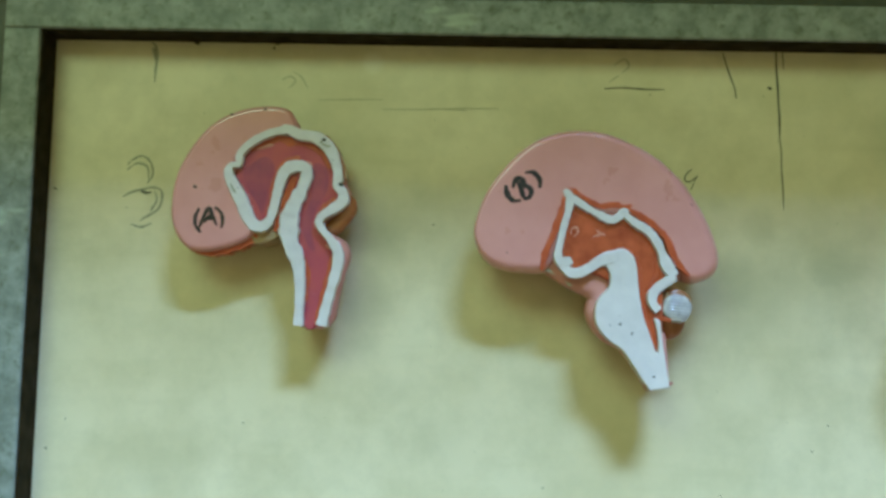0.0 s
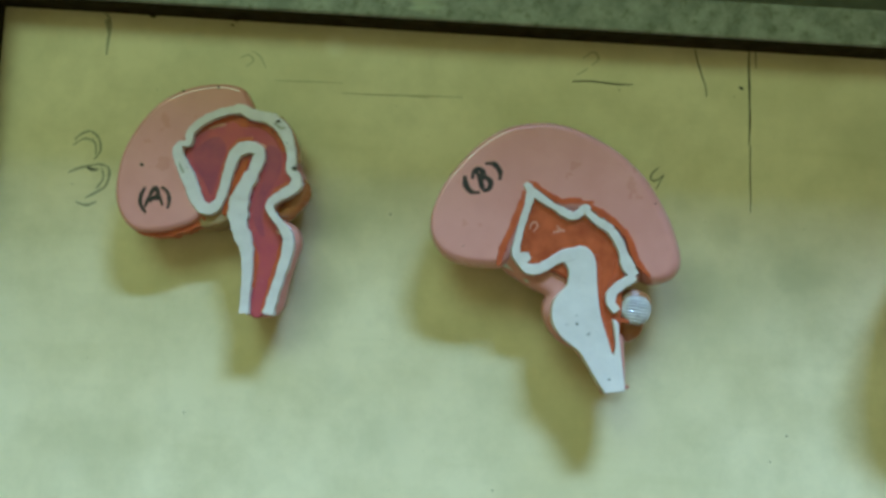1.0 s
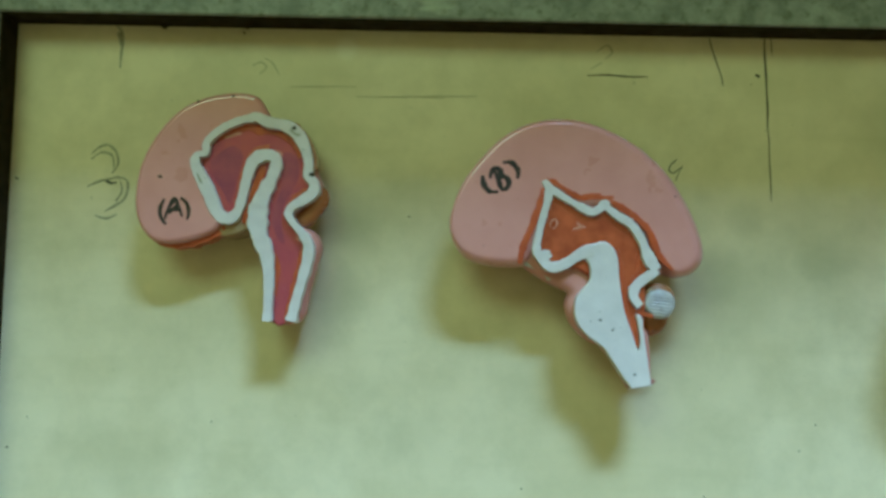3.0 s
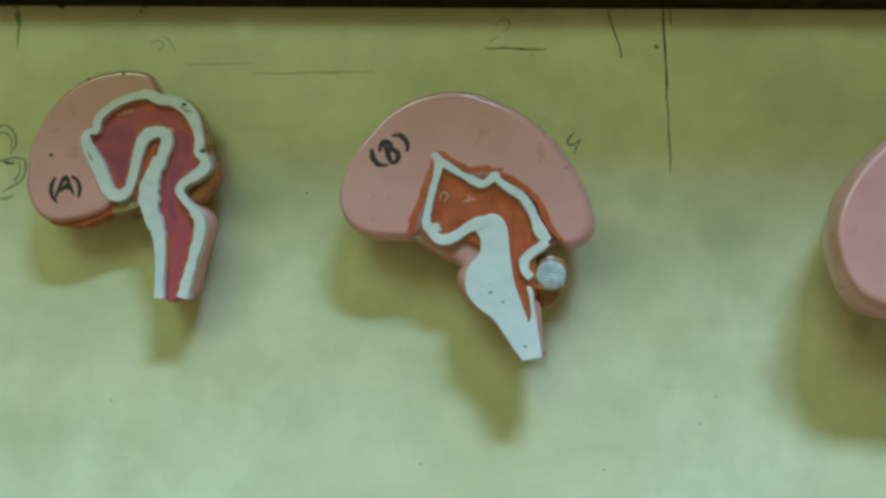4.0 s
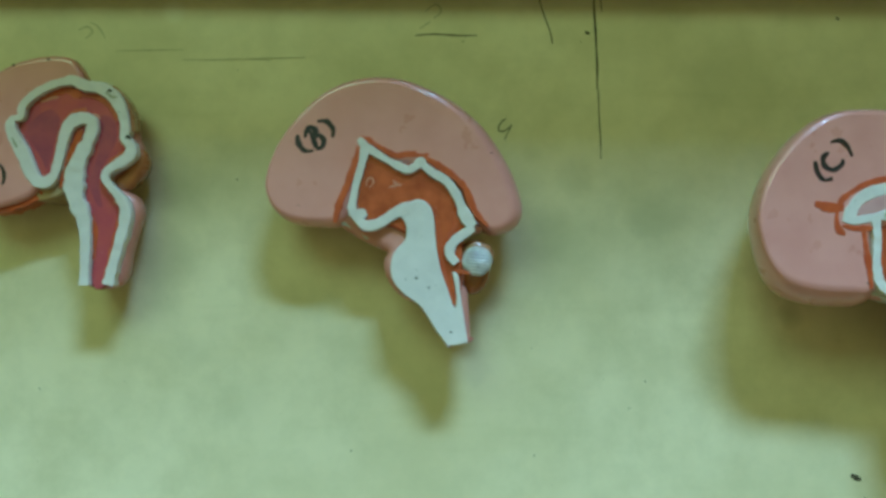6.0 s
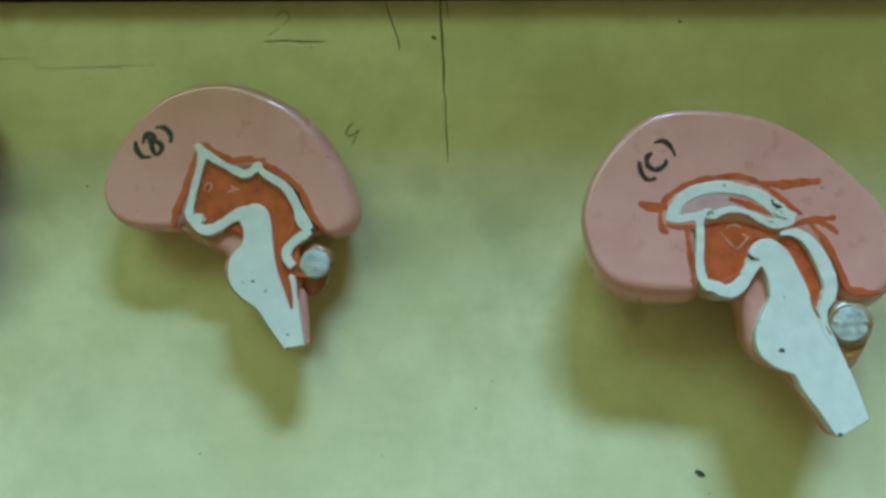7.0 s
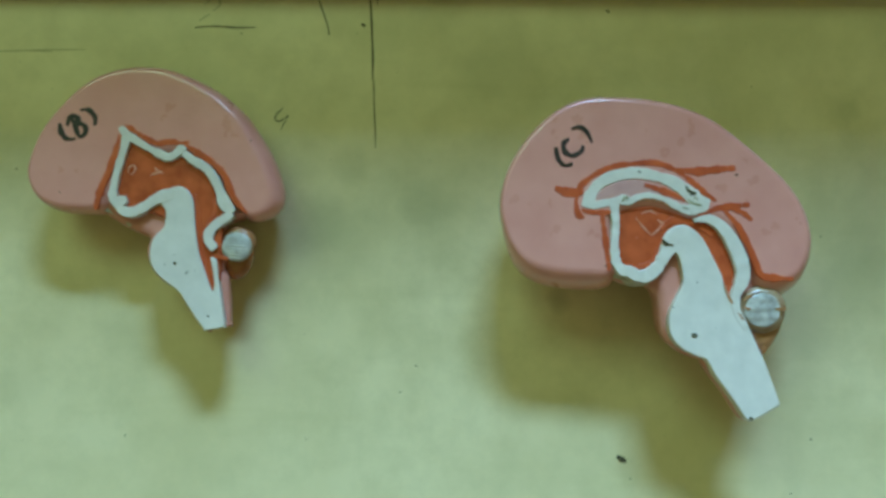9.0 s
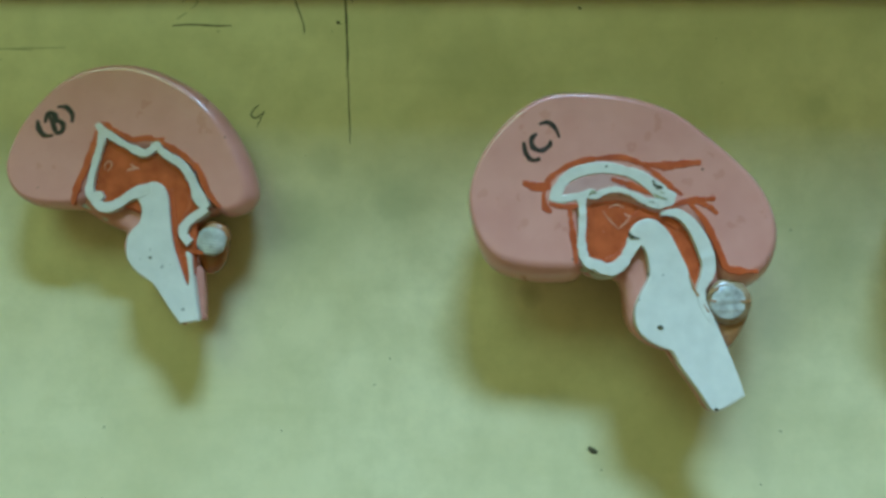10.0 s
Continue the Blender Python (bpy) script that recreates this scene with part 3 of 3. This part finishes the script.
part("hollow", slab([(-3.0, 2.0), (-2.7, 2.5), (-0.8, 1.7), (0.4, 1.7), (1.9, 0.7), (2.6, -1.2), (2.5, -2.6), (2.5, -4.1), (2.25, -5.8), (0.9, -5.0), (-0.7, -4.1), (-0.5, -2.0), (-2.4, -1.5), (-3.1, -1.1), (-3.3, 0.2)],
                    H - 0.2, H - 0.9, 0.15, steps=3), RUST, b, "glossy rust-brown hollow")
outlines(b, H - 0.4, H + 0.02, ((0.4, [(-4.12, -1.5), (-3.9, -0.49), (-3.55, 0.34), (-3.25, 1.2), (-2.98, 2.1), (-2.9, 2.5)]),
                                (0.3, [(-2.8, 2.95), (-2.4, 2.85), (-1.9, 2.52), (-1.07, 2.08), (-0.5, 2.0)]), (0.26, [(-0.8, 2.0), (-0.15, 2.08), (0.35, 2.06), (0.75, 2.1)]),
                                (0.34, [(0.5, 1.95), (1.01, 1.66), (1.94, 1.05), (2.6, 0.4), (2.92, -0.33), (3.2, -0.94), (3.85, -1.65)]), (0.2, [(-0.9, 2.15), (-0.4, 2.2), (0.1, 2.25)])))
outlines(b, H - 0.35, H - 0.15, ((0.3, [(1.05, -0.6), (1.25, -1.8), (1.35, -3.2), (1.6, -4.4), (1.95, -5.4)]), (0.25, [(2.05, -0.9), (2.15, -1.5), (1.75, -2.3)])))
part("wall", cord([(-2.92, 2.9, 0.28), (-2.62, 2.45, 0.46), (-2.75, 1.6, 0.4), (-2.95, 0.89, 0.4), (-3.11, 0.12, 0.37), (-3.24, -0.62, 0.42), (-3.12, -1.0, 0.52), (-2.77, -1.02, 0.6), (-2.5, -0.9, 0.45)], H - 0.6, H + 0.05, 8, 0.24), WHITE, b, "white brushed wall")
part("wall", cord([(-3.07, -1.12, 0.42), (-2.61, -1.57, 0.55), (-2.09, -1.6, 0.55), (-1.55, -1.34, 0.55), (-0.99, -0.96, 0.58), (-0.3, -0.7, 0.7), (0.1, -0.65, 0.6)], H - 0.7, H + 0.04, 7, 0.12, salt=2), WHITE, b, "white brushed wall")
part("wall", cord([(-2.75, 2.65, 0.43), (-2.05, 2.18, 0.4), (-1.43, 1.8, 0.38), (-0.81, 1.48, 0.43), (-0.32, 1.3, 0.4), (0.1, 1.54, 0.45), (0.34, 1.76, 0.4), (0.5, 1.5, 0.38), (1.02, 1.11, 0.46), (1.64, 0.74, 0.49), (2.11, 0.13, 0.52), (2.43, -0.57, 0.52), (2.65, -1.09, 0.62), (3.05, -1.65, 0.5)], H - 0.6, H + 0.05, 8, 0.28, salt=7), WHITE, b, "white brushed wall")
part("wall", cord([(3.1, -1.7, 0.42), (2.61, -2.0, 0.5), (2.13, -2.37, 0.51), (1.87, -2.74, 0.54), (1.88, -3.16, 0.51), (2.2, -3.55, 0.42)], H - 0.6, H + 0.045, 7, 0.14, salt=5), WHITE, b, "white brushed wall")
part("stem", slab([(-0.87, -0.85), (-0.22, -0.36), (0.3, -0.24), (0.76, -0.52), (1.01, -1.1), (1.1, -2.01), (1.21, -2.92), (1.38, -3.83), (1.7, -4.74), (1.99, -5.58), (2.12, -5.85), (2.2, -5.4), (2.1, -4.59), (1.98, -4.01), (2.3, -4.15), (2.4, -5.04), (2.54, -5.94), (2.68, -6.84), (2.79, -7.6), (2.65, -7.7), (1.8, -7.83), (1.7, -7.75),
                   (1.24, -7.14), (0.75, -6.39), (0.28, -5.73), (-0.49, -5.19), (-1.02, -4.59), (-1.21, -3.98), (-1.14, -3.23), (-0.85, -2.77), (-0.5, -2.38), (-0.42, -1.71), (-0.56, -1.34)], H + 0.02, H - 0.78, 0.08), WHITE, b, "flat white brushed brain stem")
bud = part("cerebellum", slab([(2.3, -3.4), (2.5, -2.6), (3.3, -2.3), (3.85, -2.5), (4.05, -3.3), (3.95, -4.3), (3.6, -4.95), (3.0, -5.2), (2.6, -4.8), (2.35, -4.1)], H - 0.7, 1.2, 0.5, steps=4, taper=0.35), UMBER, b, "rust-brown rounded lump")
part("rim", dome(3.25, -3.15, 0.95, 0.88, H - 0.9, H - 0.42, 10), BROWN, bud, "varnished brown rim")
part("cap", dome(3.28, -3.42, 0.8, 0.78, H - 0.42, H - 0.12, 12, 30, 0.03), SILVER, bud, "pale silvery ridged cap")
part("patch", strokes([[(2.1, -3.95), (2.5, -3.98), (2.9, -4.08)]], H - 0.12, 0.26), RUST, bud, "brown brushed patch")
part("underside", slab([(-4.05, -1.35), (-3.0, -1.35), (-1.9, -1.6), (-1.2, -1.3), (-1.05, -1.6), (-1.5, -2.05), (-2.35, -2.4), (-3.0, -2.05)], H - 0.5, H - 1.8, 0.25, steps=3), DIRTY, b, "dirty white underside")
flecks(b, H + 0.02, ((0.12, -4.35, 0.12), (1.93, -7.11, 0.12), (0.74, -4.86, 0.07), (0.1, -3.9, 0.05), (-0.4, -4.4, 0.05)))
flecks(b, H + 0.003, ((3.98, 2.19, 0.08), (-6.0, -0.6, 0.05)))
part("marking", strokes([[(-6.12, 3.1), (-6.05, 2.64), (-5.73, 2.27), (-5.27, 2.27)], [(-5.08, 3.81), (-4.62, 3.81), (-4.27, 3.41), (-4.29, 2.98)], [(-5.72, 2.95), (-5.64, 3.35), (-5.38, 3.5), (-5.16, 3.29), (-5.3, 3.04), (-5.0, 3.07), (-4.74, 2.82), (-4.85, 2.45), (-5.16, 2.39)], [(-5.49, 3.32), (-5.29, 2.89), (-5.13, 2.42)]], H + 0.003, 0.27), INK, b, "black marker letter B in brackets")
part("scratch", strokes([[(-1.35, 0.36), (-1.05, 0.5), (-0.68, 0.52)], [(-1.12, 0.76), (-0.95, 0.6), (-0.7, 0.52)], [(-1.3, 0.42), (-0.95, 0.45)]], H - 0.195, 0.1), PALE, b, "small pale mark")
part("scratch", strokes([[(-2.5, 0.45), (-2.5, 0.75), (-2.25, 0.9), (-2.15, 0.65), (-2.35, 0.38)]], H - 0.195, 0.07), PALE, b, "faint pale ring")

# The late stage, letter C.
c = brain_model(0.31, 1.36, "large pink brain model with white stem, arched band, letter C")
H = 5.3
C_FACE = [(-7.86, 0.68), (-7.68, 1.7), (-7.27, 2.73), (-6.6, 3.76), (-5.72, 4.74), (-4.69, 5.51), (-3.81, 5.88), (-2.94, 6.02), (-1.47, 6.02), (-0.01, 5.87), (1.45, 5.52), (2.9, 4.87), (4.34, 3.78), (5.77, 2.52), (6.77, 1.43), (7.4, 0.26), (7.66, -0.9), (7.52, -1.9), (7.05, -2.72), (6.28, -3.12), (5.35, -3.15),
          (4.95, -2.2), (4.5, -1.2), (3.9, -0.4), (2.8, 0.2), (1.7, 0.3), (-0.1, 0.9), (-1.7, 0.7), (-2.5, 0.3), (-2.6, -0.8), (-2.43, -2.6), (-3.4, -2.7), (-4.45, -2.68), (-5.75, -2.48), (-6.7, -2.05), (-7.34, -1.3), (-7.7, -0.34)]
part("lobe", slab(C_FACE, H, 0, 0.14, (0.12, 0.75, 0.45, 1.1), taper=0.26), PINK, c)
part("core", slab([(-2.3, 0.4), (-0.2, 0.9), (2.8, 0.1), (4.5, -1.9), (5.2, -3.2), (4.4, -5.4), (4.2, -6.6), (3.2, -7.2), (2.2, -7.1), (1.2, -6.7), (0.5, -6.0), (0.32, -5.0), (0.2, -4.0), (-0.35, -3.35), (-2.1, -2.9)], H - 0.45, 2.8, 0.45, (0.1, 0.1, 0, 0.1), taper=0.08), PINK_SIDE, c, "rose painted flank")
part("stem_back", slab([(2.4, -6.6), (4.8, -6.4), (5.3, -7.3), (5.98, -9.2), (5.92, -9.48), (4.72, -10.24), (4.32, -10.2), (4.12, -9.98), (3.5, -9.0), (2.7, -7.9), (2.3, -7.2)], H - 0.6, H - 1.3, 0.3, steps=4, taper=0.06), PINK_SIDE, c, "pale rose back of the stem")
part("hollow", slab([(-2.2, 0.3), (-1.24, 0.75), (-0.3, 0.85), (1.4, 0.3), (3.1, -0.4), (4.0, -1.5), (4.2, -3.4), (4.0, -4.4), (3.4, -4.0), (2.5, -1.9), (1.4, -1.0), (0.2, -2.4), (-0.6, -2.9), (-1.9, -2.7)], H - 0.26, H - 0.9, 0.15, steps=3), RUST, c, "glossy rust-orange hollow")
part("infill", slab([(-3.1, 0.9), (-2.7, 1.4), (-1.9, 1.8), (-0.9, 1.9), (0.2, 1.6), (1.2, 1.1), (1.5, 0.7), (0.6, 1.0), (-0.4, 1.2), (-1.4, 1.0), (-2.2, 0.95)], H + 0.012, H - 0.4, 0.03, steps=3), LILAC, c, "pale lilac-pink infill")
part("band", cord([(-3.62, 0.62, 0.35), (-3.41, 0.98, 0.55), (-2.97, 1.62, 0.57), (-2.18, 2.06, 0.56), (-1.08, 2.24, 0.58), (-0.06, 2.1, 0.6), (0.87, 1.78, 0.62), (1.67, 1.19, 0.75), (2.2, 0.78, 0.8), (2.68, 0.62, 0.5)], H - 0.1, H + 0.05, 8, 0.18), WHITE, c, "arched white brushed band")
part("band", cord([(-3.78, 0.72, 0.26), (-3.27, 0.6, 0.45), (-2.63, 0.7, 0.4), (-2.17, 0.8, 0.42), (-1.67, 0.88, 0.54), (-1.35, 0.81, 0.41), (-1.0, 0.98, 0.34), (-0.51, 1.11, 0.3), (0.04, 1.04, 0.3), (0.56, 0.84, 0.3), (1.14, 0.52, 0.42), (1.8, 0.36, 0.5), (2.45, 0.5, 0.45)], H - 0.3, H + 0.045, 7, 0.22, salt=3), WHITE, c, "thin white brushed band")
part("wall", cord([(-2.14, 0.69, 0.46), (-2.09, -0.04, 0.47), (-2.1, -0.77, 0.44), (-2.16, -1.49, 0.44), (-2.08, -2.22, 0.52), (-1.8, -2.66, 0.58), (-1.4, -2.77, 0.6), (-0.99, -2.98, 0.63), (-0.5, -2.97, 0.63), (-0.04, -2.62, 0.64), (0.32, -2.05, 0.66), (0.64, -1.49, 0.72), (0.95, -1.0, 0.75)], H - 0.7, H + 0.04, 8, 0.26, salt=5), WHITE, c, "white brushed wall")
part("wall", cord([(1.9, -0.16, 0.2), (2.52, -0.06, 0.43), (3.1, -0.3, 0.6), (3.61, -0.85, 0.69), (3.97, -1.49, 0.78), (4.25, -2.21, 0.81), (4.35, -2.85, 0.76), (4.2, -3.42, 0.63), (3.95, -3.94, 0.52), (3.93, -4.52, 0.46), (4.11, -5.03, 0.42), (4.45, -5.6, 0.3)], H - 0.6, H + 0.05, 7, 0.1, salt=8), WHITE, c, "white brushed wall")
part("stem", slab([(0.3, -1.25), (0.6, -0.68), (1.07, -0.41), (1.5, -0.41), (1.93, -0.65), (2.36, -1.11), (2.78, -1.92), (3.2, -2.79), (3.39, -3.37), (3.78, -4.23), (4.39, -5.15), (4.86, -6.18), (5.27, -7.15), (5.67, -8.23), (6.02, -9.3), (5.88, -9.5), (4.68, -10.18), (4.4, -10.16), (4.22, -9.98), (3.65, -9.08), (2.82, -7.95), (2.43, -7.2), (1.97, -7.01),
                   (1.26, -6.67), (0.69, -6.1), (0.53, -5.38), (0.66, -4.66), (1.01, -3.95), (1.28, -3.37), (1.26, -2.65), (1.04, -1.92), (0.64, -1.69)], H + 0.02, H - 0.78, 0.08), WHITE, c, "flat white brushed brain stem")
part("stem_line", strokes([[(3.3, -3.3), (3.5, -3.9), (3.85, -4.5), (4.3, -5.2)]], H + 0.03, 0.12), BROWN, c, "brown line beside the stem")
bud = part("cerebellum", slab([(4.3, -4.2), (4.9, -3.5), (5.64, -3.36), (6.4, -3.8), (6.72, -4.66), (6.55, -5.6), (6.05, -6.5), (5.5, -7.1), (5.1, -6.7), (4.7, -5.6)], H - 0.5, 1.6, 0.5, taper=0.28), BROWN, c, "varnished brown rounded lump")
part("rim", dome(5.42, -4.66, 1.26, 1.26, H - 0.6, H - 0.12, 10), RIM, bud, "varnished grey-brown rim")
part("cap", dome(5.34, -4.7, 0.92, 0.88, H - 0.2, H - 0.04, 20, 12, 0.012), SILVER, bud, "pale silvery brushed cap")
part("patch", strokes([[(5.95, -4.6), (6.2, -4.62), (6.5, -4.6)], [(4.35, -4.5), (4.55, -4.62), (4.7, -4.6)], [(4.3, -4.2), (4.6, -4.0), (4.8, -4.05)]], H - 0.05, 0.13), BROWN, bud, "brown notch in the cap's edge")
# The rim's highlight along its top, drawn as a white arc.
part("patch", strokes([[(4.6, -3.95), (5.1, -3.72), (5.7, -3.75)]], H - 0.13, 0.07), WHITE, bud, "thin white painted highlight arc")
outlines(c, H - 0.2, H + 0.025, ((0.3, [(-4.08, 0.75), (-3.85, 1.56), (-2.97, 2.24), (-2.09, 2.59), (-0.63, 2.78), (0.24, 2.72), (1.11, 2.35), (1.83, 1.82), (2.54, 1.19), (3.05, 0.85)]), (0.42, [(1.0, 2.45), (2.13, 2.35), (3.15, 2.46), (4.05, 2.52)]),
                                 (0.5, [(-5.15, 1.48), (-4.57, 1.27), (-4.1, 1.25), (-3.7, 1.27)]), (0.32, [(-4.1, 0.9), (-4.0, 0.2), (-3.68, -0.07)]), (0.3, [(-3.8, 0.36), (-3.13, 0.22), (-2.3, 0.25)]),
                                 (0.32, [(-2.78, 0.3), (-2.65, -0.77), (-2.53, -1.64), (-2.43, -2.75)]), (0.34, [(2.1, 0.02), (2.97, 0.43), (3.84, 0.58), (4.75, 0.66)]), (0.34, [(3.7, 0.52), (4.41, 0.22), (4.85, -0.15)]),
                                 (0.36, [(3.4, 0.4), (4.11, -0.41), (4.6, -1.34), (4.96, -2.21), (5.25, -2.9), (5.79, -3.05), (6.85, -3.1)]), (0.34, [(-0.6, 1.66), (0.22, 1.38), (0.9, 1.12), (1.5, 0.9)])))
outlines(c, H - 0.35, H - 0.2, ((0.4, [(-1.7, 0.3), (-0.8, 0.62), (-0.08, 0.65), (0.64, 0.4), (1.3, 0.05)]), (0.4, [(0.3, -0.6), (0.8, -0.15), (1.5, -0.1), (2.3, -0.45), (2.9, -0.9)]), (0.3, [(0.1, -1.6), (-0.2, -2.3), (-0.9, -2.5)])))
part("dark_edge", strokes([[(-1.3, 0.72), (-0.7, 0.9), (-0.05, 0.88), (0.6, 0.62), (1.2, 0.25)]], H + 0.0, 0.12), BROWN, c, "dark brown edge under the band")
part("underside", slab([(-2.4, -2.75), (-1.3, -2.95), (-0.2, -2.8), (0.4, -2.4), (0.3, -2.9), (-0.3, -3.4), (-1.1, -3.45), (-1.9, -3.1)], H - 0.5, H - 1.8, 0.25, steps=3), DIRTY, c, "dirty white underside")
flecks(c, H + 0.045, ((1.79, -5.98, 0.2), (0.74, -4.55, 0.07), (1.2, -3.25, 0.08), (4.55, -10.1, 0.14), (2.0, -3.3, 0.06)))
flecks(c, H + 0.06, ((-0.85, 2.28, 0.1), (1.55, 1.5, 0.1)))
flecks(c, H + 0.003, ((4.1, 2.15, 0.1), (-2.6, -2.5, 0.1)))
# Highlights in the glossy hollow, painted as small pale marks.
for line in ([(-1.0, 0.0), (-0.6, -0.5), (-0.2, -0.9)], [(-0.2, -0.9), (0.15, -0.6), (0.45, -0.2)], [(-0.7, 0.2), (-0.3, 0.35), (0.1, 0.2)], [(0.1, -0.1), (0.35, -0.25), (0.6, -0.2)]):
    part("scratch", strokes([line], H - 0.255, 0.09), PALE, c, "small pale mark")
part("smear", strokes([[(0.25, -1.12), (0.42, -1.32), (0.8, -1.43)], [(0.3, -1.3), (0.5, -1.45)]], H + 0.055, 0.15), CRACK, c, "dark green smear")
part("smear", strokes([[(1.55, 1.4), (1.75, 1.28), (2.05, 1.22)], [(1.7, 1.15), (2.0, 1.2)]], H + 0.06, 0.13), CRACK, c, "dark green smear")
for line in ([(1.6, 0.9), (1.9, 0.7), (2.3, 0.6)], [(1.9, 1.0), (2.1, 0.9)], [(-1.75, 0.75), (-1.6, 1.0), (-1.4, 0.9)], [(1.3, 0.5), (1.6, 0.42)]):
    part("smear", strokes([line], H + 0.06, 0.12), PENCIL, c, "grey smear")
part("marking", strokes([[(-5.08, 3.56), (-4.97, 2.97), (-4.65, 2.62), (-4.24, 2.71)], [(-4.29, 4.5), (-3.82, 4.59), (-3.45, 4.27), (-3.25, 3.8)], [(-4.41, 4.0), (-4.68, 3.74), (-4.62, 3.32), (-4.21, 3.12), (-3.77, 3.38), (-3.71, 3.65)]], H + 0.003, 0.25), INK, c, "black marker letter C in brackets")

# The next model along the row.
copy_thing(c, pose(0.543, 0, 1.36))["label"] = "large pink brain model with white stem at the row's end"
